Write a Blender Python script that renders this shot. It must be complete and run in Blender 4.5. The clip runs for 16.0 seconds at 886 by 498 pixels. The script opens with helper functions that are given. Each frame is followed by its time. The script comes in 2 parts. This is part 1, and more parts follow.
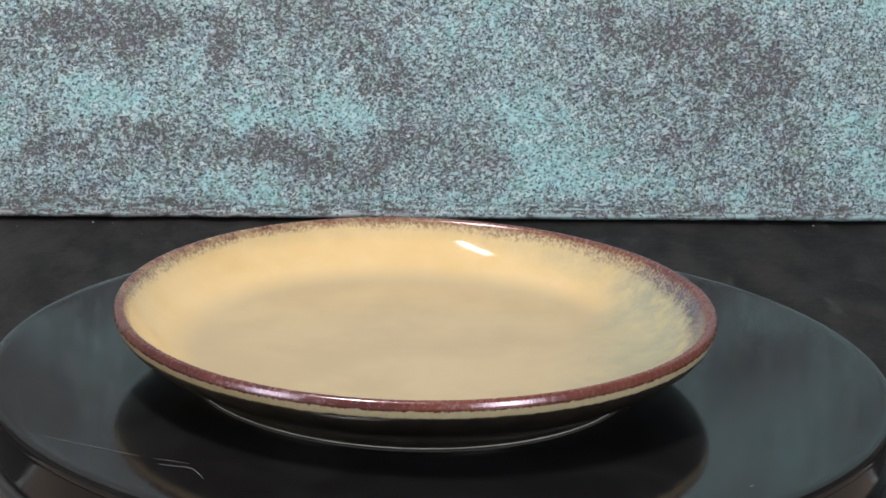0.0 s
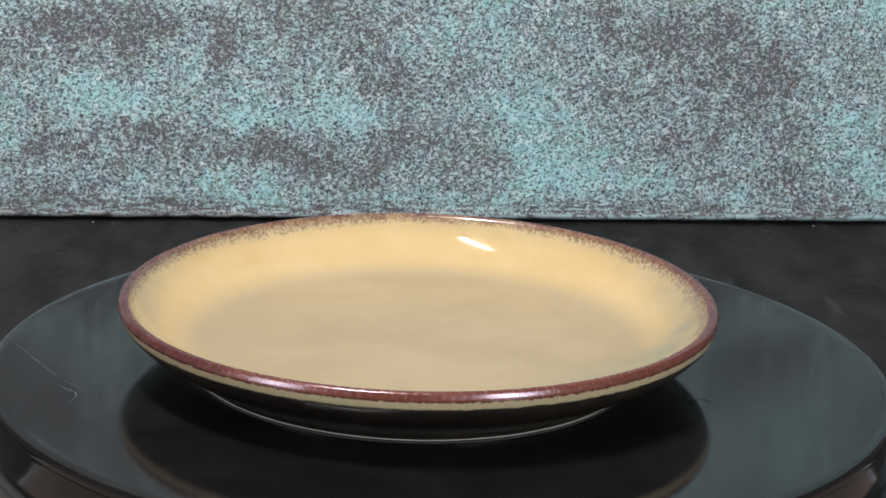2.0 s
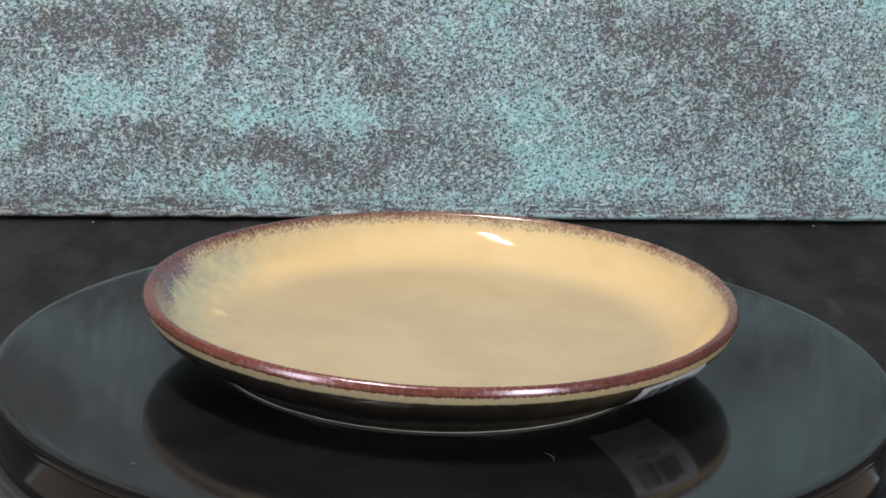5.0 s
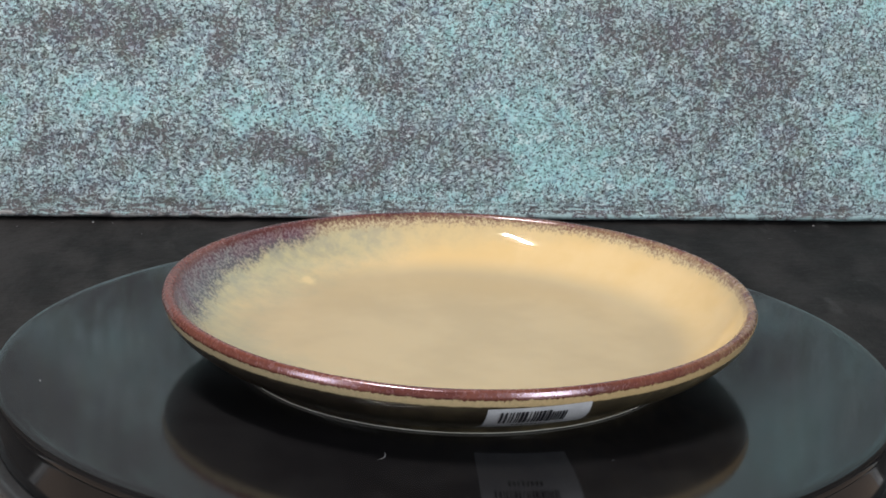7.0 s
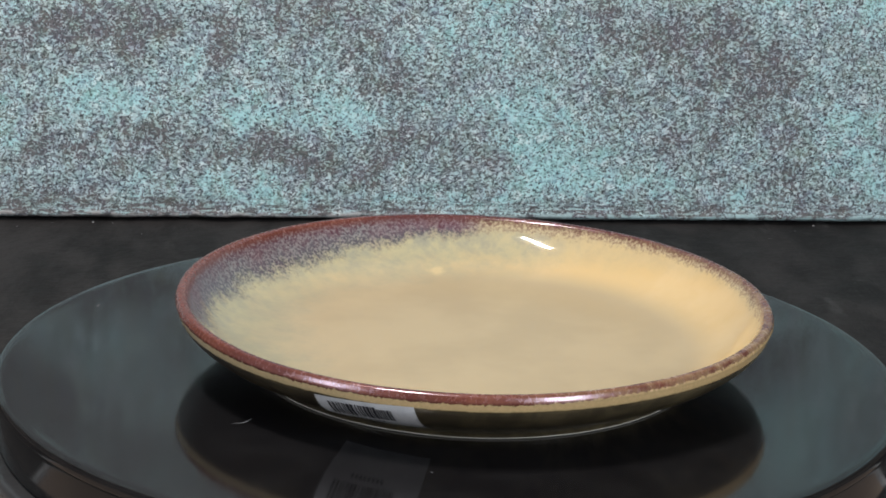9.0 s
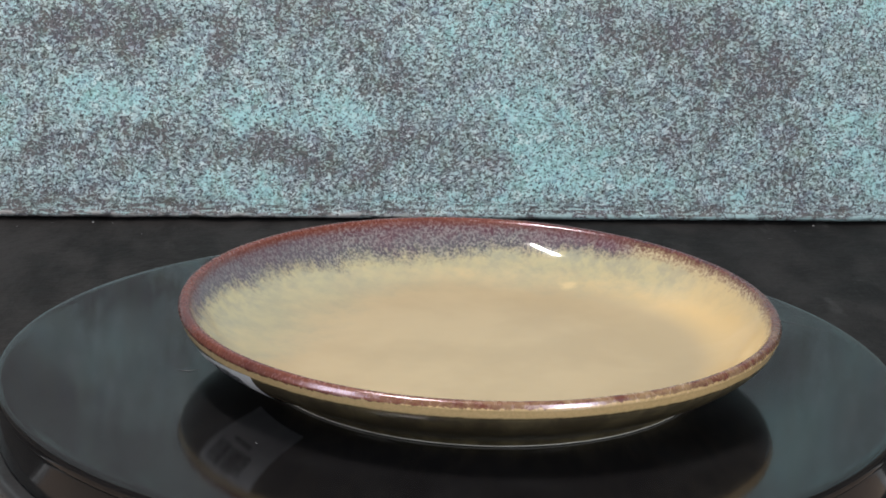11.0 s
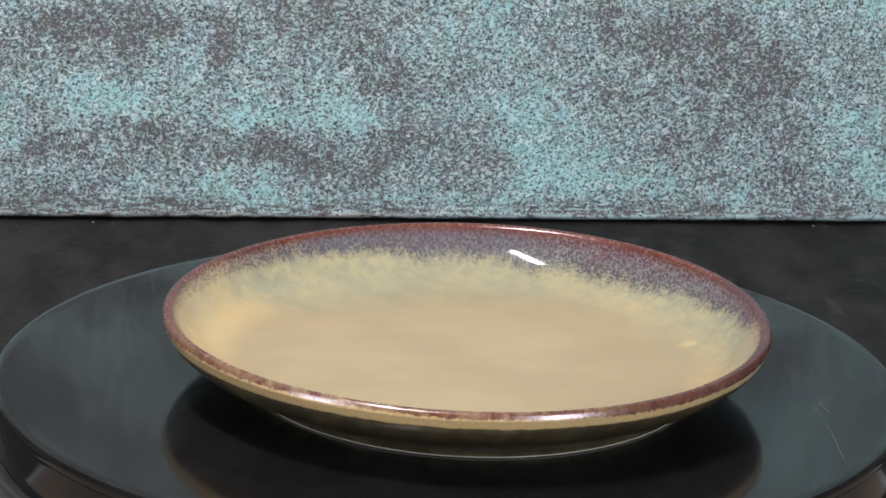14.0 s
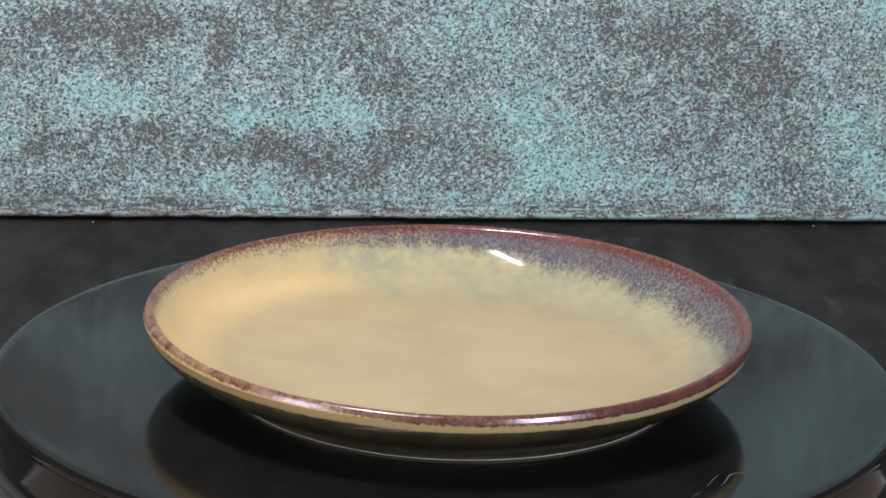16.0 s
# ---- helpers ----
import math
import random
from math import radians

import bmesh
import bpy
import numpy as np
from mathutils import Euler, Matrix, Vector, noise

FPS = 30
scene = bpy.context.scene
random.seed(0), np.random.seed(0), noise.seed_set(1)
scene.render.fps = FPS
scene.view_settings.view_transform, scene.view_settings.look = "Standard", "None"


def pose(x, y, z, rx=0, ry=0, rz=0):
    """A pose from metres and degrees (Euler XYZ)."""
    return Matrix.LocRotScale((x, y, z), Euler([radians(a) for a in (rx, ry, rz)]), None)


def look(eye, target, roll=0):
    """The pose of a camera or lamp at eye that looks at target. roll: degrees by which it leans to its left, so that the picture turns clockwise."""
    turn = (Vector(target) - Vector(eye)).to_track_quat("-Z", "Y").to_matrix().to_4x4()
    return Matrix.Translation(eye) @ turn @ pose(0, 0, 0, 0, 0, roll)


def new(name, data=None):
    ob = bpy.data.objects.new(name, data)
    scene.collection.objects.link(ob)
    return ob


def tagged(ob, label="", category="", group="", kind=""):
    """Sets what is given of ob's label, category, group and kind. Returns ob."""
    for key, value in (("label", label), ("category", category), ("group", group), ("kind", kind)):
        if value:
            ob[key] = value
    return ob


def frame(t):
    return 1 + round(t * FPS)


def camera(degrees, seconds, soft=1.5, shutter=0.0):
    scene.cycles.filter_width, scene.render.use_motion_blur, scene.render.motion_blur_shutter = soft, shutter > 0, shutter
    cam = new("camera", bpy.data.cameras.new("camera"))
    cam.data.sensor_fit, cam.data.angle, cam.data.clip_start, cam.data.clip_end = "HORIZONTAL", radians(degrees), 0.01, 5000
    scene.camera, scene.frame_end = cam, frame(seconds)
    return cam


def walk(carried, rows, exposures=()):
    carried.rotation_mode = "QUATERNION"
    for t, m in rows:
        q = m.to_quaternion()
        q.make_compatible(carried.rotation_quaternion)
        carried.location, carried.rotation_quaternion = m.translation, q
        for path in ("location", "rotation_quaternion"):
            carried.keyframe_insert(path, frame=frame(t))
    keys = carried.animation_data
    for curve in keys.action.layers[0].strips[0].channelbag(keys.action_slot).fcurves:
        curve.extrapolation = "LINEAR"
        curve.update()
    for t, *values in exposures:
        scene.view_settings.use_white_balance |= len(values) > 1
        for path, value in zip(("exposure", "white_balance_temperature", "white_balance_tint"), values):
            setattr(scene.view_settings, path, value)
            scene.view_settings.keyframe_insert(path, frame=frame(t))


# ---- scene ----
# A glazed stoneware plate turning on a black turntable before a painted backdrop board.
# The turntable's axis is the world's z axis and its top is z = 0.
TURN = -17.398          # degrees a second
PLATE = (-0.01141, -0.00209)    # the plate's centre on the turntable at the start
DISC = (-0.0017, -0.0005)       # the disc sits a little off the axis
TABLE = -0.030

cam = camera(19.375, 16.0, soft=1.7)
EYE = pose(0.0, -0.8923, 0.3128, 90 - 16.713, 0, 0.160) @ pose(0, 0, 0, 0, 0, 2.017)
walk(cam, [(0.0, EYE), (16.0, EYE)])

# ---- light ----
scene.view_settings.exposure = 0.0
world = bpy.data.worlds.new("room_air")
scene.world = world
world.use_nodes = True
world.node_tree.nodes["Background"].inputs[0].default_value = (0.9, 0.95, 1.0, 1)
world.node_tree.nodes["Background"].inputs[1].default_value = 0.05


def lamp(name, at, aim, sx, sy, watts, colour, turn=0):
    data = bpy.data.lights.new(name, "AREA")
    data.shape, data.size, data.size_y, data.energy, data.color = "RECTANGLE", sx, sy, watts, colour
    ob = new(name, data)
    ob.matrix_world = look(at, aim, turn)
    return ob


tube = lamp("overhead_tube", (-0.238, -0.168, 0.95), (-0.238, -0.168, 0), 0.24, 0.014, 7.9, (1.0, 0.97, 0.92))
tube.matrix_world = pose(-0.238, -0.168, 0.95, 0, 0, 106.7)
lamp("left_lamp", (-0.76, -0.60, 0.42), (0, 0.2, 0.03), 0.26, 0.50, 3.7, (0.86, 0.94, 1.0))
lamp("right_lamp", (0.56, -0.82, 0.46), (0.05, 0.2, 0.03), 0.24, 0.50, 6.7, (0.86, 0.94, 1.0))


# ---- materials ----
class Nodes:
    """Short hand for a material's node tree."""

    def __init__(self, name):
        self.m = bpy.data.materials.new(name)
        self.m.use_nodes = True
        self.t = self.m.node_tree
        self.b = self.t.nodes["Principled BSDF"]

    def put(self, socket, value):
        if value is None:
            return
        if hasattr(value, "is_output"):
            self.t.links.new(value, socket)
        elif isinstance(value, tuple) and len(value) == 3 and socket.type == "RGBA":
            socket.default_value = (*value, 1)
        else:
            socket.default_value = value

    def coords(self, scale=(1, 1, 1)):
        c = self.t.nodes.new("ShaderNodeTexCoord")
        v = self.t.nodes.new("ShaderNodeVectorMath")
        v.operation = "MULTIPLY"
        self.t.links.new(c.outputs["Object"], v.inputs[0])
        v.inputs[1].default_value = scale
        return v.outputs[0]

    def attr(self, name):
        a = self.t.nodes.new("ShaderNodeAttribute")
        a.attribute_name = name
        return a.outputs["Fac"]

    def noise(self, scale, detail=3, rough=0.55, distort=0.0, at=None, colour=False):
        n = self.t.nodes.new("ShaderNodeTexNoise")
        n.inputs["Scale"].default_value = scale
        n.inputs["Detail"].default_value = detail
        n.inputs["Roughness"].default_value = rough
        n.inputs["Distortion"].default_value = distort
        self.put(n.inputs["Vector"], at if at is not None else self.coords())
        return n.outputs["Color" if colour else "Fac"]

    def math(self, op, a, b=None, c=None):
        n = self.t.nodes.new("ShaderNodeMath")
        n.operation = op
        for s, v in zip(n.inputs, (a, b, c)):
            self.put(s, v)
        return n.outputs[0]

    def ramp(self, x, lo, hi, a=0.0, b=1.0):
        n = self.t.nodes.new("ShaderNodeMapRange")
        n.interpolation_type = "SMOOTHSTEP"
        for s, v in zip(n.inputs, (x, lo, hi, a, b)):
            self.put(s, v)
        return n.outputs[0]

    def mix(self, f, a, b, blend="MIX"):
        n = self.t.nodes.new("ShaderNodeMix")
        n.data_type, n.blend_type = "RGBA", blend
        self.put(n.inputs[0], f)
        self.put(n.inputs[6], a)
        self.put(n.inputs[7], b)
        return n.outputs[2]

    def bump(self, height, depth, strength=1.0):
        n = self.t.nodes.new("ShaderNodeBump")
        n.inputs["Strength"].default_value = strength
        n.inputs["Distance"].default_value = depth
        self.put(n.inputs["Height"], height)
        self.t.links.new(n.outputs[0], self.b.inputs["Normal"])

    def set(self, **values):
        for k, v in values.items():
            self.put(self.b.inputs[k.replace("_", " ")], v)
        return self.m


def vec_xyz(k, x, y, z):
    n = k.t.nodes.new("ShaderNodeCombineXYZ")
    for s, v in zip(n.inputs, (x, y, z)):
        k.put(s, v)
    return n.outputs[0]


def glaze_inside():
    k = Nodes("glaze")
    s, run, pale, reach = k.attr("along"), k.attr("run"), k.attr("pale"), k.attr("halo")
    ca, sa = k.attr("ca"), k.attr("sa")
    # streaks that run down the wall: fine round the plate, long down the slope
    drip_at = vec_xyz(k, k.math("MULTIPLY", ca, 100.0), k.math("MULTIPLY", sa, 100.0), k.math("MULTIPLY", s, 700.0))
    fine_at = vec_xyz(k, k.math("MULTIPLY", ca, 105.0), k.math("MULTIPLY", sa, 105.0), k.math("MULTIPLY", s, 1000.0))
    drip = k.noise(0.45, 3, 0.6, 0.0, drip_at)
    fleck = k.noise(0.9, 3, 0.65, 0.3, fine_at)
    broad = k.noise(22.0, 3, 0.55)
    cream = k.mix(k.ramp(k.noise(38.0, 4, 0.6), 0.35, 0.7), (0.72, 0.50, 0.245), (0.76, 0.545, 0.29))
    # the flat floor's glaze is greyer; its darker tone also paints in weaker light
    cream = k.mix(k.ramp(s, 0.020, 0.036), cream, k.mix(k.ramp(broad, 0.35, 0.65), (0.522, 0.396, 0.238), (0.572, 0.436, 0.264)))
    green = k.mix(k.ramp(k.noise(55.0, 5, 0.65), 0.34, 0.68), (0.44, 0.395, 0.255), (0.335, 0.325, 0.240))
    # cream and blue-grey mottles where the runs thin out on the wall
    mottle = k.mix(k.ramp(k.noise(170.0, 4, 0.7), 0.34, 0.68), (0.52, 0.455, 0.280), (0.295, 0.305, 0.260))
    green = k.mix(k.ramp(s, 0.012, 0.034, 0.65, 0.0), green, mottle)
    # the blue-grey halo below the runs
    jag = k.math("ADD", k.math("MULTIPLY", k.math("SUBTRACT", drip, 0.5), 0.65), k.math("MULTIPLY", k.math("SUBTRACT", fleck, 0.5), 0.62))
    depth = k.math("ADD", k.math("DIVIDE", s, run), jag)
    halo = k.ramp(k.math("ADD", k.math("DIVIDE", s, reach), k.math("MULTIPLY", k.math("SUBTRACT", k.noise(70.0, 5, 0.7), 0.5), 0.9)), 0.45, 1.35, 1.0, 0.0)
    col = k.mix(k.math("MULTIPLY", halo, k.ramp(reach, 0.010, 0.034, 0.30, 0.94)), cream, green)
    # a pale blob where the glaze pooled at the foot of the wall
    far = k.t.nodes.new("ShaderNodeVectorMath")
    far.operation = "DISTANCE"
    k.put(far.inputs[0], k.coords())
    far.inputs[1].default_value = (-0.0195, -0.0816, 0.009)
    col = k.mix(k.ramp(k.math("ADD", far.outputs["Value"], k.math("MULTIPLY", k.noise(300.0, 2), 0.004)), 0.003, 0.0065, 0.75, 0.0), col, (0.74, 0.56, 0.30))
    purple = k.mix(k.ramp(k.math("ADD", k.math("MULTIPLY", fleck, 0.65), k.math("MULTIPLY", drip, 0.35)), 0.28, 0.76), (0.100, 0.038, 0.056), (0.29, 0.235, 0.255))
    purple = k.mix(k.ramp(broad, 0.38, 0.62, 0.0, 0.75), purple, k.mix(k.ramp(fleck, 0.4, 0.62), (0.115, 0.122, 0.140), (0.27, 0.275, 0.27)))
    # darker blue-grey flecks along the lower fringe
    purple = k.mix(k.math("MULTIPLY", k.ramp(depth, 0.4, 0.8), k.ramp(fleck, 0.56, 0.46)), purple, (0.085, 0.085, 0.105))
    purple = k.mix(k.ramp(depth, 0.15, 0.65, 0.65, 0.0), purple, k.mix(k.ramp(fleck, 0.36, 0.68), (0.100, 0.034, 0.050), (0.24, 0.155, 0.175)))
    # a smooth lilac wash on the side where the runs are thickest
    purple = k.mix(k.ramp(reach, 0.039, 0.047, 0.0, 0.42), purple, (0.138, 0.122, 0.152))
    thin = k.mix(k.ramp(fleck, 0.36, 0.66), (0.30, 0.20, 0.135), (0.60, 0.49, 0.31))
    purple = k.mix(k.ramp(run, 0.0065, 0.0115), thin, purple)
    col = k.mix(k.ramp(depth, 0.58, 1.14, 1.0, 0.0), col, purple)
    # the lip itself is bare red-brown, thin and mottled on one side
    brown = k.mix(k.ramp(k.noise(70.0, 4, 0.7), 0.35, 0.7), (0.092, 0.027, 0.026), (0.150, 0.050, 0.041))
    brown = k.mix(k.ramp(k.noise(14.0, 2, 0.5), 0.42, 0.6, 0.0, 0.5), brown, k.mix(k.ramp(fleck, 0.35, 0.65), (0.180, 0.048, 0.030), (0.27, 0.090, 0.050)))
    brown = k.mix(k.math("MULTIPLY", pale, k.ramp(k.noise(120.0, 4, 0.7), 0.35, 0.6)), brown, (0.36, 0.23, 0.13))
    lip = k.math("ADD", s, k.math("MULTIPLY", k.math("SUBTRACT", fleck, 0.5), 0.0042))
    edge = k.math("MULTIPLY_ADD", run, 0.06, 0.0023)
    inner = k.ramp(k.math("SUBTRACT", lip, edge), -0.0018, 0.0022, 1.0, 0.0)
    col = k.mix(inner, col, brown)
    # outside: a cream band under the lip, then the dark glaze of the underside
    out = k.math("MULTIPLY", s, -1.0)
    ragged = k.math("ADD", out, k.math("ADD", k.math("MULTIPLY", k.math("SUBTRACT", fleck, 0.5), 0.0022), k.math("MULTIPLY", k.math("SUBTRACT", drip, 0.5), 0.0014)))
    band = k.mix(k.ramp(fleck, 0.35, 0.65), (0.52, 0.43, 0.27), (0.60, 0.48, 0.30))
    band = k.mix(k.attr("olive"), band, k.mix(k.ramp(fleck, 0.35, 0.65), (0.62, 0.42, 0.20), (0.70, 0.48, 0.24)))
    low = k.math("MULTIPLY_ADD", pale, -0.0017, 0.0043)
    col = k.mix(k.ramp(k.math("SUBTRACT", ragged, low), -0.0002, 0.0003), col, band)
    olive = k.mix(k.ramp(k.noise(0.11, 4, 0.7, 0.4, drip_at), 0.38, 0.66), k.mix(k.attr("olive"), (0.018, 0.0135, 0.0120), (0.078, 0.061, 0.036)), k.mix(k.attr("olive"), (0.030, 0.023, 0.018), (0.150, 0.118, 0.066)))
    under = k.math("ADD", out, k.math("MULTIPLY", k.math("SUBTRACT", k.noise(0.30, 2, 0.5, 0.0, drip_at), 0.5), 0.0010))
    col = k.mix(k.ramp(k.math("SUBTRACT", under, k.math("MULTIPLY_ADD", pale, -0.0004, 0.0070)), -0.0004, 0.0005), col, olive)
    onlip = k.math("MULTIPLY", inner, k.ramp(out, 0.0045, 0.0035))
    rough = k.math("ADD", k.ramp(k.noise(90.0, 3, 0.6), 0.3, 0.7, 0.045, 0.07), k.math("MULTIPLY", onlip, k.ramp(k.noise(520.0, 3, 0.65), 0.3, 0.7, 0.10, 0.26)))
    rough = k.math("ADD", rough, k.math("MULTIPLY", k.ramp(out, 0.006, 0.008), 0.26))
    rough = k.math("ADD", rough, k.math("MULTIPLY", k.ramp(s, 0.016, 0.030), 0.20))
    return k.set(Base_Color=col, Roughness=rough, IOR=k.math("MULTIPLY_ADD", onlip, 0.55, 1.5), Specular_Tint=k.mix(onlip, (1.0, 1.0, 1.0), (1.0, 0.82, 0.96)))


def plain(name, a, b, scale, rough=(0.4, 0.6), metal=0.0, bump=0.0, bump_scale=200.0, ior=1.5):
    k = Nodes(name)
    big, small = k.noise(scale, 4, 0.6), k.noise(scale * 9, 3, 0.6)
    f = k.math("ADD", k.math("MULTIPLY", big, 0.65), k.math("MULTIPLY", small, 0.35))
    col = k.mix(k.ramp(f, 0.36, 0.66), a, b)
    if bump:
        k.bump(k.noise(bump_scale, 4, 0.6), bump)
    return k.set(Base_Color=col, Roughness=k.ramp(small, 0.3, 0.7, *rough), Metallic=metal, IOR=ior)


def backdrop_paint():
    """Sponged verdigris paint over a grey-brown ground: thin worm-like flecks, thick in the patches."""
    k = Nodes("verdigris_paint")
    patch = k.attr("patina_shade")
    up = k.t.nodes.new("ShaderNodeSeparateXYZ")
    k.put(up.inputs[0], k.coords())
    high = k.math("ADD", up.outputs["Z"], k.math("MULTIPLY", k.math("SUBTRACT", k.noise(60.0, 4, 0.6), 0.5), 0.010))
    worn = k.ramp(high, 0.004, 0.013, 1.0, 0.0)
    blot = k.noise(48.0, 5, 0.68, 0.4)
    cloud = k.noise(150.0, 3, 0.65, 0.3)
    worm = k.noise(680.0, 0, 0.5, 1.2)
    lie = k.noise(620.0, 0, 0.5, 0.8, k.coords((0.85, 1.0, 1.18)))
    speck = k.noise(760.0, 0, 0.5, 0.7)
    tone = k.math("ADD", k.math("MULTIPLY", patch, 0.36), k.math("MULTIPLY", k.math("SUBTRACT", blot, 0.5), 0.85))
    tone = k.math("ADD", tone, k.math("MULTIPLY", k.math("SUBTRACT", cloud, 0.5), 0.70))
    tone = k.math("ADD", tone, k.math("MULTIPLY", worn, -0.22))
    # the ground: bare grey-brown, then blue-grey, then solid verdigris
    bare = k.mix(k.ramp(k.noise(85.0, 3, 0.6), 0.38, 0.62), (0.165, 0.160, 0.178), (0.180, 0.172, 0.174))
    wash = k.mix(k.ramp(k.noise(70.0, 3, 0.6), 0.36, 0.64), (0.235, 0.285, 0.325), (0.265, 0.310, 0.310))
    teal = k.mix(k.ramp(k.noise(58.0, 3, 0.6), 0.38, 0.62), (0.32, 0.49, 0.525), (0.30, 0.52, 0.54))
    col = k.mix(k.ramp(tone, -0.24, -0.04), bare, wash)
    col = k.mix(k.ramp(tone, 0.06, 0.36), col, teal)
    # dark pits between the flecks
    pit = k.ramp(k.math("ADD", speck, k.math("MULTIPLY", tone, 0.06)), 0.462, 0.40, 0.0, 0.95)
    pit = k.math("MULTIPLY", pit, k.ramp(tone, -0.30, -0.02, 0.60, 1.0))
    col = k.mix(pit, col, (0.060, 0.071, 0.080))
    # short curled flecks, laid one over the other
    ridge = k.ramp(k.math("ADD", worm, k.math("MULTIPLY", tone, 0.15)), 0.560, 0.595)
    dash = k.ramp(k.math("ADD", lie, k.math("MULTIPLY", tone, 0.14)), 0.585, 0.62)
    fleck = k.math("MULTIPLY", k.math("MAXIMUM", ridge, dash), k.ramp(tone, -0.34, -0.02, 0.62, 1.0))
    paint = k.mix(k.ramp(tone, -0.15, 0.40), (0.60, 0.75, 0.79), (0.56, 0.87, 0.90))
    paint = k.mix(k.ramp(k.noise(130.0, 3, 0.6), 0.50, 0.66, 0.0, 0.8), paint, (0.86, 0.97, 0.99))
    col = k.mix(k.math("MULTIPLY", fleck, k.ramp(k.noise(240.0, 2, 0.6), 0.30, 0.62, 0.45, 1.0)), col, paint)
    tint = k.noise(120.0, 2, 0.6, 0.0, None, True)
    col = k.mix(0.15, col, tint, "OVERLAY")
    # dragged strokes and bare ground along the lower edge
    stroke = k.noise(260.0, 3, 0.6, 0.3, k.coords((0.35, 1.0, 3.0)))
    low = k.ramp(high, 0.007, 0.016, 1.0, 0.0)
    col = k.mix(k.math("MULTIPLY", low, k.ramp(stroke, 0.56, 0.66)), col, (0.46, 0.63, 0.65))
    col = k.mix(k.math("MULTIPLY", low, k.ramp(stroke, 0.48, 0.38, 0.0, 0.8)), col, (0.115, 0.10, 0.10))
    # the chipped ridge along the lower edge
    ridge_z = k.math("MULTIPLY", k.ramp(high, 0.0005, 0.0022), k.ramp(high, 0.0048, 0.0028))
    col = k.mix(k.math("MULTIPLY", ridge_z, k.ramp(cloud, 0.40, 0.54)), col, k.mix(k.ramp(up.outputs["X"], -0.04, 0.12), (0.50, 0.47, 0.47), (0.46, 0.62, 0.64)))
    # dark brown breaks along the lower edge, with its underside shade painted in
    dark_foot = k.math("MULTIPLY", k.ramp(high, 0.0034, 0.0018), k.ramp(k.noise(110.0, 3, 0.6, 0.0, k.coords((0.4, 1.0, 1.6))), 0.40, 0.52))
    col = k.mix(k.math("MULTIPLY", dark_foot, k.ramp(up.outputs["X"], -0.02, 0.14, 0.9, 0.35)), col, (0.050, 0.044, 0.044))
    k.bump(k.math("ADD", k.math("MULTIPLY", fleck, 0.8), k.math("MULTIPLY", pit, -0.8)), 0.0005, 0.7)
    return k.set(Base_Color=col, Roughness=0.72, IOR=1.45)


def acrylic():
    k = Nodes("black_acrylic")
    dust = k.ramp(k.noise(900.0, 2, 0.7), 0.62, 0.80)
    smear = k.ramp(k.noise(26.0, 4, 0.6, 0.6), 0.4, 0.7)
    col = k.mix(k.math("MULTIPLY", dust, 0.25), k.mix(smear, (0.0080, 0.0074, 0.0082), (0.0118, 0.0112, 0.0120)), (0.10, 0.10, 0.10))
    return k.set(Base_Color=col, Roughness=k.math("MULTIPLY_ADD", smear, 0.03, 0.085), IOR=1.57)


def slate():
    """Dull black board, blotched, with chalky specks."""
    k = Nodes("black_slate")
    cloud = k.noise(26.0, 5, 0.65, 0.3, k.coords((1.0, 0.45, 1.0)))
    brush = k.noise(48.0, 4, 0.7, 0.5, k.coords((1.0, 0.40, 1.0)))
    f = k.math("ADD", k.math("MULTIPLY", cloud, 0.55), k.math("MULTIPLY", brush, 0.45))
    col = k.mix(k.ramp(f, 0.38, 0.62), (0.0095, 0.0084, 0.0086), (0.031, 0.0272, 0.0275))
    col = k.mix(k.ramp(k.noise(420.0, 3, 0.6), 0.70, 0.78, 0.0, 0.6), col, (0.16, 0.15, 0.15))
    col = k.mix(k.math("MULTIPLY", k.ramp(k.noise(62.0, 5, 0.75, 0.6, k.coords((1.0, 0.5, 1.0))), 0.57, 0.70), 0.55), col, (0.064, 0.062, 0.062))
    k.bump(k.math("ADD", k.noise(140.0, 4, 0.65), brush), 0.0012, 0.8)
    return k.set(Base_Color=col, Roughness=0.72, IOR=1.36)


GLAZE = glaze_inside()
PAINT = backdrop_paint()
ACRYLIC = acrylic()
CLAY = plain("bare_clay", (0.50, 0.46, 0.40), (0.64, 0.60, 0.54), 80, (0.7, 0.85))
DRUM = plain("glossy_black_plastic", (0.010, 0.010, 0.011), (0.016, 0.016, 0.017), 40, (0.10, 0.18))
SLATE = slate()
SATIN = plain("satin_black_plastic", (0.030, 0.030, 0.032), (0.045, 0.045, 0.048), 40, (0.28, 0.40))
PAPER = plain("label_paper", (0.66, 0.66, 0.70), (0.78, 0.78, 0.82), 120, (0.5, 0.6))
INK = plain("label_ink", (0.02, 0.02, 0.03), (0.05, 0.05, 0.06), 200, (0.5, 0.6))
SCUFF = plain("scuff", (0.09, 0.09, 0.095), (0.20, 0.20, 0.21), 300, (0.5, 0.7))
WALL = plain("room_plaster", (0.66, 0.62, 0.58), (0.72, 0.68, 0.64), 3, (0.8, 0.9))
WOOD = plain("brown_wood", (0.22, 0.165, 0.135), (0.31, 0.235, 0.19), 9, (0.45, 0.6))
EDGE = plain("pale_strip_and_flakes", (0.30, 0.30, 0.31), (0.50, 0.50, 0.52), 90, (0.6, 0.8))


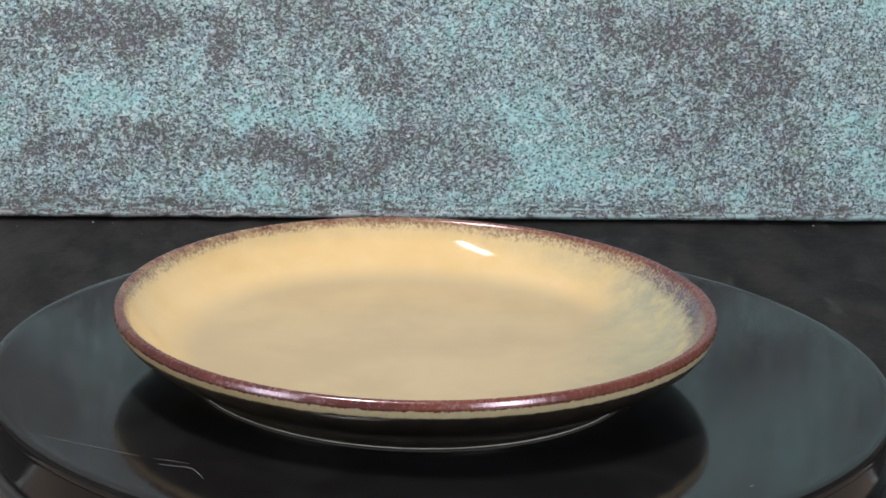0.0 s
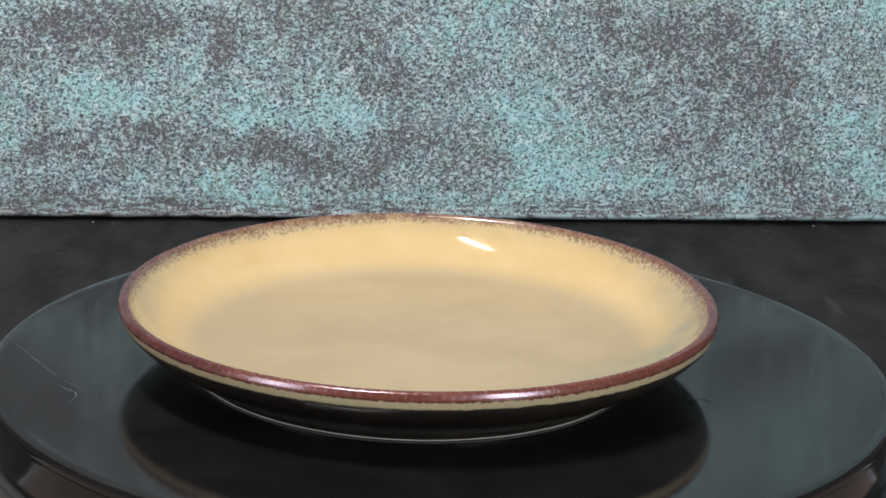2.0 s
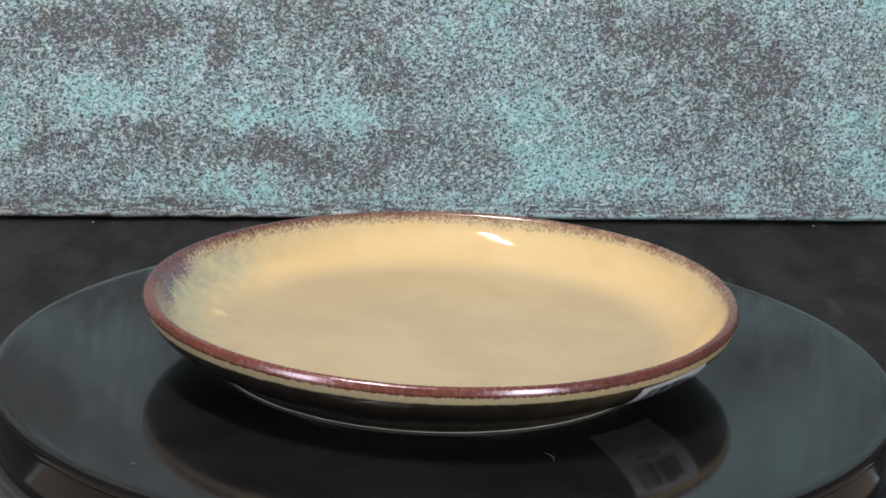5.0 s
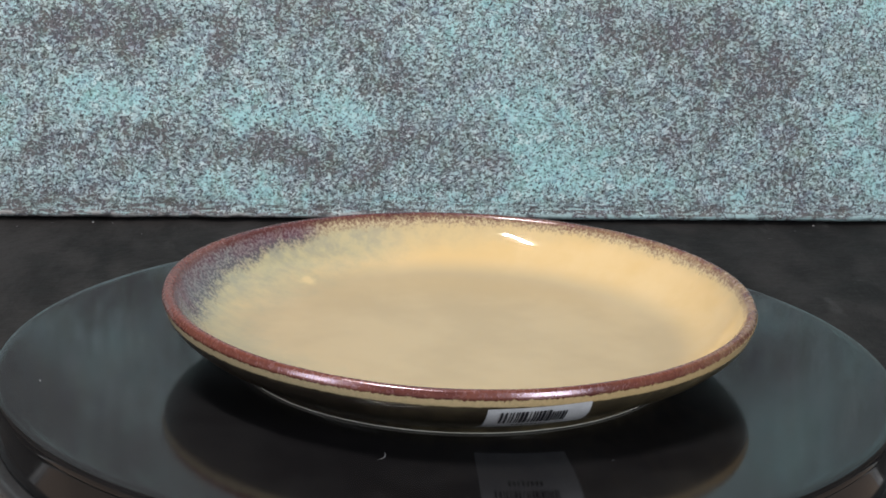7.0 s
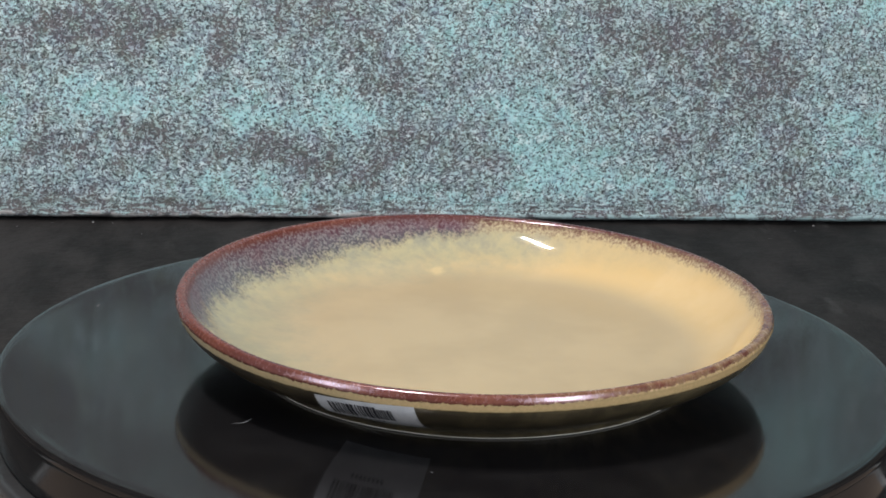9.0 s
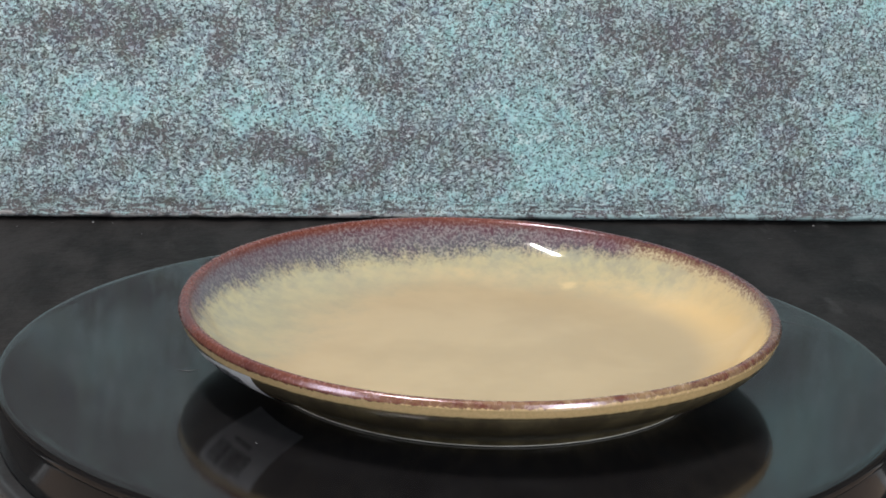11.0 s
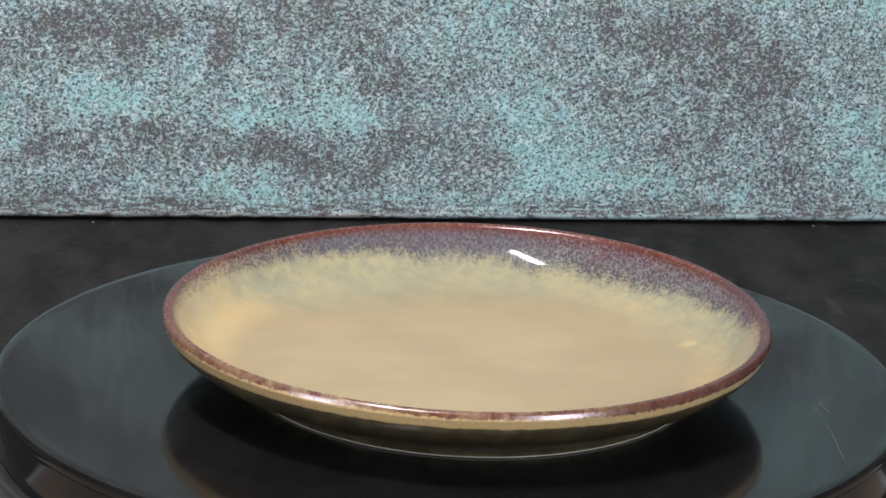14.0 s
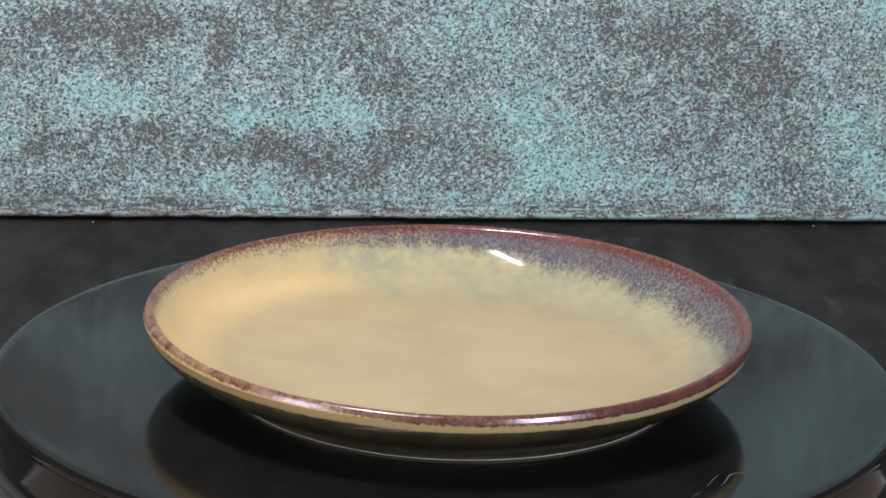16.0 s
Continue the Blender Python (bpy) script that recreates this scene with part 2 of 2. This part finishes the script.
# ---- mesh helpers ----
def part(name, bm, material, parent=None, label="", smooth=True):
    mesh = bpy.data.meshes.new(name)
    bm.to_mesh(mesh)
    bm.free()
    mesh.materials.append(material)
    for p in mesh.polygons:
        p.use_smooth = smooth
    ob = new(name, mesh)
    ob.parent = parent
    if label:
        ob["label"] = label
    return ob


def lathe(profile, n=192, centre=(0, 0), closed=False):
    """A body of revolution from (radius, height) pairs."""
    bm = bmesh.new()
    rings = []
    for r, z in profile:
        if r < 1e-6:
            rings.append([bm.verts.new((centre[0], centre[1], z))])
        else:
            rings.append([bm.verts.new((centre[0] + r * math.cos(2 * math.pi * i / n), centre[1] + r * math.sin(2 * math.pi * i / n), z)) for i in range(n)])
    pairs = list(zip(rings, rings[1:])) + ([(rings[-1], rings[0])] if closed else [])
    for a, b in pairs:
        for i in range(n):
            j = (i + 1) % n
            q = [a[i % len(a)], a[j % len(a)], b[j % len(b)], b[i % len(b)]]
            q = list(dict.fromkeys(q))
            if len(q) > 2:
                bm.faces.new(q)
    bmesh.ops.recalc_face_normals(bm, faces=bm.faces)
    return bm


def box(lo, hi, bevel=0.0):
    bm = bmesh.new()
    bmesh.ops.create_cube(bm, size=1)
    for v in bm.verts:
        v.co = [l + (h - l) * (c + 0.5) for l, h, c in zip(lo, hi, v.co)]
    if bevel:
        bmesh.ops.bevel(bm, geom=bm.edges[:], offset=bevel, segments=2, affect="EDGES")
    return bm


def smooth_line(points, steps):
    """Catmull-Rom through the points."""
    p = [points[0], *points, points[-1]]
    out = []
    for a, b, c, d in zip(p, p[1:], p[2:], p[3:]):
        for i in range(steps):
            t = i / steps
            out.append(tuple(0.5 * (2 * y + (z - x) * t + (2 * x - 5 * y + 4 * z - w) * t * t + (3 * y - x - 3 * z + w) * t ** 3) for x, y, z, w in zip(a, b, c, d)))
    return out + [points[-1]]


# ---- the room and the table ----
tagged(part("floor", box((-2.2, -2.6, -0.85), (2.2, 1.6, -0.80)), WOOD, smooth=False), "brown wooden floor of the room", "floor", kind="structure")
tagged(part("wall_north", box((-2.2, 1.5, -0.80), (2.2, 1.6, 1.7)), WALL, smooth=False), "plain warm plaster wall", "wall", kind="structure")
tagged(part("wall_south", box((-2.2, -2.6, -0.80), (2.2, -2.5, 1.7)), WALL, smooth=False), "plain warm plaster wall", "wall", kind="structure")
tagged(part("wall_west", box((-2.2, -2.5, -0.80), (-2.1, 1.5, 1.7)), WALL, smooth=False), "plain warm plaster wall", "wall", kind="structure")
tagged(part("wall_east", box((2.1, -2.5, -0.80), (2.2, 1.5, 1.7)), WALL, smooth=False), "plain warm plaster wall", "wall", kind="structure")
tagged(part("ceiling", box((-2.2, -2.6, 1.7), (2.2, 1.6, 1.75)), WALL, smooth=False), "plain plaster ceiling", "ceiling", kind="structure")


SLAB_POSE = pose(0.0, -0.0437, TABLE, 0, 0, 6.236)


def slab_top():
    """A thin board with an uneven, chipped-slate surface; its front edge is y = 0."""
    bm = bmesh.new()
    nx, ny = 220, 110
    x0, x1, y0, y1 = -0.48, 0.48, 0.0, 0.46
    g = []
    for j in range(ny + 1):
        row = []
        for i in range(nx + 1):
            x, y = x0 + (x1 - x0) * i / nx, y0 + (y1 - y0) * j / ny
            h = 0.0009 * (noise.fractal((x * 26, y * 26, 3.1), 1.0, 2.0, 5) - 0.45)
            row.append(bm.verts.new((x, y, min(h, 0.0))))
        g.append(row)
    for j in range(ny):
        for i in range(nx):
            bm.faces.new((g[j][i], g[j][i + 1], g[j + 1][i + 1], g[j + 1][i]))
    ret = bmesh.ops.extrude_face_region(bm, geom=bm.faces[:])
    for v in ret["geom"]:
        if isinstance(v, bmesh.types.BMVert):
            v.co.z = -0.003
    bmesh.ops.recalc_face_normals(bm, faces=bm.faces)
    return bm


slab = tagged(new("slate_board"), "thin black mottled slate board lying on the wooden table", "slate board")
slab.matrix_world = SLAB_POSE
part("board_body", slab_top(), SLATE, slab)
# unseen pale strip, added so that the drum mirrors a bright streak
part("pale_strip", box((-0.48, -0.0038, -0.0029), (0.48, -0.0001, -0.0002), 0.0004), EDGE, slab, "pale strip added along the front edge for the streak in the drum", smooth=False)
table = tagged(new("table"), "brown wooden table under the black slate board", "table")
part("tabletop", box((-0.75, -0.62, TABLE - 0.033), (0.75, 0.62, TABLE - 0.003), 0.003), WOOD, table, smooth=False)
for lx in (-0.68, 0.68):
    for ly in (-0.55, 0.55):
        part("leg", box((lx - 0.03, ly - 0.03, -0.80), (lx + 0.03, ly + 0.03, TABLE - 0.033), 0.004), WOOD, table, smooth=False)

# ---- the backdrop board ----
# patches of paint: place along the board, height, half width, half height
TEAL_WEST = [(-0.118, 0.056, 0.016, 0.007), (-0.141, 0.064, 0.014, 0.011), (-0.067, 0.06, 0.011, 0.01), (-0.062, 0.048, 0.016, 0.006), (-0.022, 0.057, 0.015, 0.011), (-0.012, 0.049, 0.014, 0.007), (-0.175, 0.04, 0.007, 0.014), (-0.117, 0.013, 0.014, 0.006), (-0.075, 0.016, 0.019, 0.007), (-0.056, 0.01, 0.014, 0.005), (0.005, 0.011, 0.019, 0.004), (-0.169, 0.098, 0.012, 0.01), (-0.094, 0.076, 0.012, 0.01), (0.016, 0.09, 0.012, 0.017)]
# the first two darken the top left in place of a weaker left lamp
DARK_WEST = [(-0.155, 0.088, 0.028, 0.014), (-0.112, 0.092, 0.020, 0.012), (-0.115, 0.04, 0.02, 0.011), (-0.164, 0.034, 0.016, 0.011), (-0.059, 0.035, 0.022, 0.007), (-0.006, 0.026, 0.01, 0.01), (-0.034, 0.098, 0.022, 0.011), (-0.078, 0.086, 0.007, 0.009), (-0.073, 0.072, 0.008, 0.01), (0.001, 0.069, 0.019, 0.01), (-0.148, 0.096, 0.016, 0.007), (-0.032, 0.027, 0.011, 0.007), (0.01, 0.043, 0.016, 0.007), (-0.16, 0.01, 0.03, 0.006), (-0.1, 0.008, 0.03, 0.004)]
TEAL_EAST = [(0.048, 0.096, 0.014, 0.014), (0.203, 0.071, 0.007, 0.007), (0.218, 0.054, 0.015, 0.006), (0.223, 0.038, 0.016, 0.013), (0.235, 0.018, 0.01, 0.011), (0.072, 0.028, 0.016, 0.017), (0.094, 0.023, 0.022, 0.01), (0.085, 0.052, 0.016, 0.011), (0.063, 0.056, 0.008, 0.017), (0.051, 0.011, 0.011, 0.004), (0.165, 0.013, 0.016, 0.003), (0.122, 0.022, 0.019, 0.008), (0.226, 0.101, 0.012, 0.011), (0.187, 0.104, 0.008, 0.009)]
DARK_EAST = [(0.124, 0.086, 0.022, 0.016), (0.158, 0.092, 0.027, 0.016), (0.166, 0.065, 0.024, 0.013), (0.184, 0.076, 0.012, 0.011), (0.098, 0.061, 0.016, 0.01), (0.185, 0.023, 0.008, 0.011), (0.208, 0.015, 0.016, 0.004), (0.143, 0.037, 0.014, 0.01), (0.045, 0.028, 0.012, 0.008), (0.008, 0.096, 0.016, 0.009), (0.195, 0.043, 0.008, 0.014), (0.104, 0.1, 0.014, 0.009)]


def board():
    """A painted board standing on the table: x along it, z up from the table, its face at y = 0."""
    bm = bmesh.new()
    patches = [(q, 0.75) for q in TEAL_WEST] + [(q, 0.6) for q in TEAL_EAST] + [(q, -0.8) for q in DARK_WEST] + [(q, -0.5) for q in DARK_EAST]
    lay = bm.verts.layers.float.new("patina_shade")
    zs = [0.0, 0.0003, 0.0006, 0.0009, 0.0013, 0.0018, 0.0025, 0.0034, 0.0045] + [0.0057 + 0.0020 * i for i in range(62)] + [0.1325 + 0.008 * i for i in range(42)]
    ys = [0.0090, 0.0075, 0.0055, 0.0032, 0.0017, 0.0005, -0.0004, -0.0008, -0.0005]
    xs = [-0.36 + 0.002 * i for i in range(391)]
    g = []
    for j, z in enumerate(zs):
        row = []
        for x in xs:
            wave = 0.0004 * noise.noise((x * 25, 1.7, 0)) + 0.0003 * noise.noise((x * 110, 4.2, 0))
            low = max(0.0, 1 - abs(z - 0.0011) / 0.0011)
            y = (ys[j] if j < len(ys) else 0.0) + 0.0004 * noise.noise((x * 60, z * 60, 8.0))
            v = bm.verts.new((x, y, z + wave * low))
            s = 0.0
            wx = x + 0.007 * noise.noise((x * 60, z * 60, 0.3)) + 0.006 * noise.noise((x * 170, z * 170, 2.3))
            wz = z + 0.006 * noise.noise((x * 60, z * 60, 5.3)) + 0.006 * noise.noise((x * 170, z * 170, 7.3))
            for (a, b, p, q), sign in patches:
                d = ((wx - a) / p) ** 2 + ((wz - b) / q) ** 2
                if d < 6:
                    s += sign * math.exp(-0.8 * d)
            # higher up the tone darkens westwards, to dim what the disc mirrors there
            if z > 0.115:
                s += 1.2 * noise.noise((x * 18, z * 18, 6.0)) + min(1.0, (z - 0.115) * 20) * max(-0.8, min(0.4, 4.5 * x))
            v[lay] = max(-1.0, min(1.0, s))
            row.append(v)
        g.append(row)
    for r0, r1 in zip(g, g[1:]):
        for i in range(len(xs) - 1):
            bm.faces.new((r0[i], r0[i + 1], r1[i + 1], r1[i]))
    ret = bmesh.ops.extrude_face_region(bm, geom=bm.faces[:])
    for v in ret["geom"]:
        if isinstance(v, bmesh.types.BMVert):
            v.co.y = 0.016
    bmesh.ops.recalc_face_normals(bm, faces=bm.faces)
    return bm


BOARD_POSE = pose(0, -0.004, 0) @ pose(-0.0321, 0.2944, TABLE, 0, 0, 6.236)
backdrop = tagged(part("backdrop_board", board(), PAINT), "teal and grey-brown sponge-painted backdrop board standing on the table", "backdrop board")
backdrop.matrix_world = BOARD_POSE



# ---- crumbs of paint at the foot of the backdrop ----
def flake(seed, size):
    """A chip of paint: a flat, uneven pebble."""
    r = random.Random(seed)
    bm = bmesh.new()
    bmesh.ops.create_icosphere(bm, subdivisions=2, radius=size)
    for v in bm.verts:
        v.co = (v.co.x * 1.3, v.co.y * 0.9, v.co.z * 0.55)
        v.co *= 0.8 + 0.4 * r.random()
    low = min(v.co.z for v in bm.verts)
    for v in bm.verts:
        v.co.z -= low
    return bm


for seed, (fx, fy, fs) in enumerate(((-0.1321, 0.3330, 0.0005), (0.2120, 0.3335, 0.0004), (-0.1669, 0.3257, 0.00025), (-0.1230, 0.3325, 0.0002), (-0.1094, 0.3148, 0.0002), (-0.1510, 0.3318, 0.0002), (0.1860, 0.3120, 0.0002), (0.2010, 0.3250, 0.0002))):
    chip = part("paint_flake", flake(seed, fs), EDGE, smooth=False)
    chip.matrix_world = SLAB_POSE @ pose(fx, fy, -0.0003)
    tagged(chip, "tiny pale paint flake lying on the slate board", "paint flake", "paint flakes on the slate board")

# ---- the turntable ----
turntable = tagged(new("turntable"), "low round glossy black turntable with a lightly scuffed acrylic disc", "turntable")
part("base", lathe([(0, -0.0208), (0.150, -0.0208), (0.1630, -0.0208), (0.1652, -0.0204), (0.1668, -0.0205), (0.1677, -0.0210), (0.1681, -0.0222), (0.1676, -0.0245), (0.1664, -0.0272), (0.1645, -0.0299), (0, -0.0299)], 192), SATIN, turntable, "satin black flanged base")
disc = part("disc", lathe([(0, -0.004), (0.161, -0.004), (0.1628, -0.0040), (0.1635, -0.0038), (0.1638, -0.0033), (0.1638, -0.0028), (0.1638, -0.0019), (0.1636, -0.0012), (0.1631, -0.0007), (0.1622, -0.0003), (0.1608, -0.0001), (0.1590, 0.0), (0.1570, 0.0), (0.12, 0.0), (0.06, 0.0), (0, 0.0)], 256, DISC), ACRYLIC, turntable, "glossy black acrylic disc")
part("drum", lathe([(0, -0.0207), (0.160, -0.0207), (0.1624, -0.0207), (0.1630, -0.0203), (0.1632, -0.0198), (0.1632, -0.0190), (0.1632, -0.0120), (0.1632, -0.0056), (0.1632, -0.0044), (0.1631, -0.0041), (0.1622, -0.0040), (0.160, -0.0040), (0, -0.0040)], 192, DISC), DRUM, disc, "glossy black drum under the disc")


def scratch(points, width):
    bm = bmesh.new()
    line = smooth_line([(x, y, 0.0) for x, y in points], 5)
    left, right = [], []
    for i, q in enumerate(line):
        a, b = line[max(i - 1, 0)], line[min(i + 1, len(line) - 1)]
        d = Vector((b[0] - a[0], b[1] - a[1])).normalized()
        w = 0.5 * width * (0.25 + math.sin(math.pi * (i + 0.5) / len(line)))
        left.append(bm.verts.new((q[0] - d.y * w, q[1] + d.x * w, 0.00012)))
        right.append(bm.verts.new((q[0] + d.y * w, q[1] - d.x * w, 0.00012)))
    for i in range(len(line) - 1):
        bm.faces.new((right[i], right[i + 1], left[i + 1], left[i]))
    return bm


for pts, wd in (([(-0.0923, -0.1055), (-0.087, -0.1066), (-0.0809, -0.1084), (-0.0764, -0.1168)], 0.00035),
                ([(-0.0945, -0.1007), (-0.088, -0.1022), (-0.082, -0.1042)], 0.0002),
                ([(0.0920, 0.0319), (0.0880, 0.0322), (0.0842, 0.0294)], 0.0004),
                ([(0.1000, -0.1066), (0.1018, -0.1046)], 0.0005),
                ([(0.0440, 0.0945), (0.0449, 0.0937)], 0.0004),
                ([(-0.0991, -0.099), (-0.1166, -0.0915), (-0.1342, -0.0834)], 0.00022)):
    part("scratch", scratch(pts, wd), SCUFF, disc, "pale scratch")

# ---- the plate ----
plate = tagged(new("plate"), "shallow stoneware plate, cream glaze with red-brown rim and purple runs", "plate")

RUNS = [(0, 0.0125), (25, 0.0100), (50, 0.0075), (75, 0.0060), (100, 0.0052), (130, 0.0048), (160, 0.0062), (185, 0.0058), (210, 0.0062), (235, 0.0075), (255, 0.0110), (275, 0.0160), (300, 0.0185), (320, 0.0185), (340, 0.0165), (360, 0.0125)]
HALOS = [(0, 0.048), (20, 0.040), (45, 0.020), (90, 0.009), (180, 0.008), (215, 0.016), (240, 0.028), (265, 0.034), (300, 0.036), (330, 0.046), (360, 0.048)]
OLIVES = [(0, 0.1), (30, 0.4), (60, 0.75), (150, 1.0), (190, 0.8), (230, 0.3), (270, 0.0), (360, 0.1)]
PALES = [(0, 0.0), (70, 0.05), (100, 0.7), (130, 1.0), (165, 0.8), (190, 0.2), (230, 0.0), (360, 0.0)]


def table_at(rows, a):
    a %= 360
    for (p, u), (q, v) in zip(rows, rows[1:]):
        if p <= a <= q:
            t = (a - p) / (q - p)
            t = t * t * (3 - 2 * t)
            return u + (v - u) * t
    return rows[-1][1]


LIP_R, LIP_Z, LIP = 0.1063, 0.0239, 0.0022
INNER = [(0.0, 0.0066), (0.03, 0.0067), (0.055, 0.0069), (0.070, 0.0072), (0.078, 0.0079), (0.0840, 0.0092), (0.0895, 0.0110), (0.0942, 0.0134), (0.0974, 0.0160), (0.1004, 0.0191), (0.1026, 0.0219)]
OUTER = [(0.1081, 0.0222), (0.1074, 0.0203), (0.1061, 0.0182), (0.1031, 0.0151), (0.0982, 0.0115), (0.0932, 0.0088), (0.0882, 0.0066), (0.0842, 0.0046), (0.0814, 0.0025), (0.0804, 0.0003)]


def foot_shift(z):
    """The foot was turned a little off the rim's centre; the offset fades up the wall."""
    w = max(0.0, min(1.0, (0.012 - z) / 0.009))
    return -0.0010 * w, -0.0016 * w


def plate_profile():
    arc = []
    for a in range(152, -31, -7):
        flat = 1 - 0.10 * math.exp(-((a - 22) / 24) ** 2)
        arc.append((LIP_R + flat * LIP * math.cos(radians(a)), LIP_Z + flat * LIP * math.sin(radians(a))))
    return smooth_line(INNER, 6), arc, smooth_line(OUTER, 6)


def plate_body():
    """The glazed body, a little warped: one lathe with the length along the wall, from the lip's crown inwards, at every vertex."""
    inner, arc, outer = plate_profile()
    prof = inner + arc + outer
    crown = len(inner) + min(range(len(arc)), key=lambda i: -arc[i][1])
    run = [0.0]
    for a, b in zip(prof, prof[1:]):
        run.append(run[-1] + math.dist(a, b))
    n = 320
    bm = bmesh.new()
    names = ("along", "run", "halo", "olive", "pale", "ca", "sa")
    lay = {k: bm.verts.layers.float.new(k) for k in names}
    rings = []
    for (r, z), s in zip(prof, run):
        ring = []
        for i in range(n if r > 1e-6 else 1):
            a = 2 * math.pi * i / n
            high = max(0.0, min(1.0, (z - 0.006) / 0.018))
            zz = z + high * (0.0006 * math.cos(a) - 0.00016 * math.cos(2 * a) - 0.00041 * math.sin(2 * a))
            zz += high * 0.00012 * noise.noise((math.cos(a) * 4, math.sin(a) * 4, 2.0))
            rr = r + high * 0.00018 * math.sin(2 * a)
            dx, dy = foot_shift(z) if s > run[crown] else (0.0, 0.0)
            v = bm.verts.new((rr * math.cos(a) + dx, rr * math.sin(a) + dy, zz))
            d = math.degrees(a)
            wob = 1 + 0.22 * noise.noise((math.cos(a) * 5, math.sin(a) * 5, 9.0)) + 0.15 * noise.noise((math.cos(a) * 16, math.sin(a) * 16, 4.0))
            for k, val in zip(names, (run[crown] - s, table_at(RUNS, d) * wob, table_at(HALOS, d), table_at(OLIVES, d), table_at(PALES, d), math.cos(a), math.sin(a))):
                v[lay[k]] = val
            ring.append(v)
        rings.append(ring)
    for a, b in zip(rings, rings[1:]):
        for i in range(n):
            j = (i + 1) % n
            q = list(dict.fromkeys([a[i % len(a)], a[j % len(a)], b[j % len(b)], b[i % len(b)]]))
            if len(q) > 2:
                bm.faces.new(q)
    bmesh.ops.recalc_face_normals(bm, faces=bm.faces)
    return bm


part("glazed_body", plate_body(), GLAZE, plate)
part("foot_ring", lathe([(0, 0.003), (0.0755, 0.003), (0.0770, 0.0004), (0.0786, 0.00005), (0.0800, 0.00005), (0.0805, 0.0002), (0.0806, 0.0006), (0.0765, 0.0030)], 192, foot_shift(0)), CLAY, plate, "bare pale clay foot ring")


def on_wall(a, z, out):
    """A point on the plate's outer wall at azimuth a (radians) and height z, moved out from it."""
    line = smooth_line(OUTER, 6)
    for (r0, z0), (r1, z1) in zip(line, line[1:]):
        if z1 <= z <= z0:
            t = (z - z0) / (z1 - z0)
            r = r0 + (r1 - r0) * t
            nr, nz = (z0 - z1), (r1 - r0)
            k = out / math.hypot(nr, nz)
            dx, dy = foot_shift(z)
            return Vector(((r + nr * k) * math.cos(a) + dx, (r + nr * k) * math.sin(a) + dy, z + nz * k))
    return Vector((line[0][0] * math.cos(a), line[0][0] * math.sin(a), z))


def wall_patch(corner, u0, u1, v0, v1, nu, nv, out):
    bm = bmesh.new()
    g = []
    for j in range(nv + 1):
        row = []
        for i in range(nu + 1):
            u, v = u0 + (u1 - u0) * i / nu, v0 + (v1 - v0) * j / nv
            a, z = corner(u, v)
            row.append(bm.verts.new(on_wall(a, z, out)))
        g.append(row)
    for j in range(nv):
        for i in range(nu):
            bm.faces.new((g[j][i], g[j][i + 1], g[j + 1][i + 1], g[j + 1][i]))
    bmesh.ops.recalc_face_normals(bm, faces=bm.faces)
    return bm


def label_corner(u, v):
    """The label's own square (0..1, 0..1): azimuth and height on the wall."""
    low = 0.637 + (1.003 - 0.637) * u
    high = 0.650 + (0.980 - 0.650) * u
    return low + (high - low) * v, 0.0050 + 0.0008 * u + (0.0148 + 0.0004 * u) * v


sticker = part("price_label", wall_patch(label_corner, 0, 1, 0, 1, 20, 8, 0.0004), PAPER, plate, "white paper label with a barcode")
rnd = random.Random(5)
u = 0.13
while u < 0.76:
    w = rnd.choice((0.010, 0.014, 0.022, 0.028))
    part("bar", wall_patch(label_corner, u, u + w, 0.50, 0.90 if u < 0.6 else 0.85, 1, 4, 0.0006), INK, sticker)
    u += w + rnd.choice((0.010, 0.014, 0.022))
u = 0.28
while u < 0.62:
    part("text_bar", wall_patch(label_corner, u, u + 0.03, 0.36, 0.42, 1, 1, 0.0006), INK, sticker)
    u += 0.045


# ---- what moves ----
def motions():
    def plate_at(t):
        return pose(0, 0, 0, 0, 0, TURN * t) @ pose(PLATE[0], PLATE[1], 0.0)

    times = [i / 10 for i in range(161)]
    walk(disc, [(t, pose(0, 0, 0, 0, 0, TURN * t)) for t in times])
    walk(plate, [(t, plate_at(t)) for t in times])


motions()
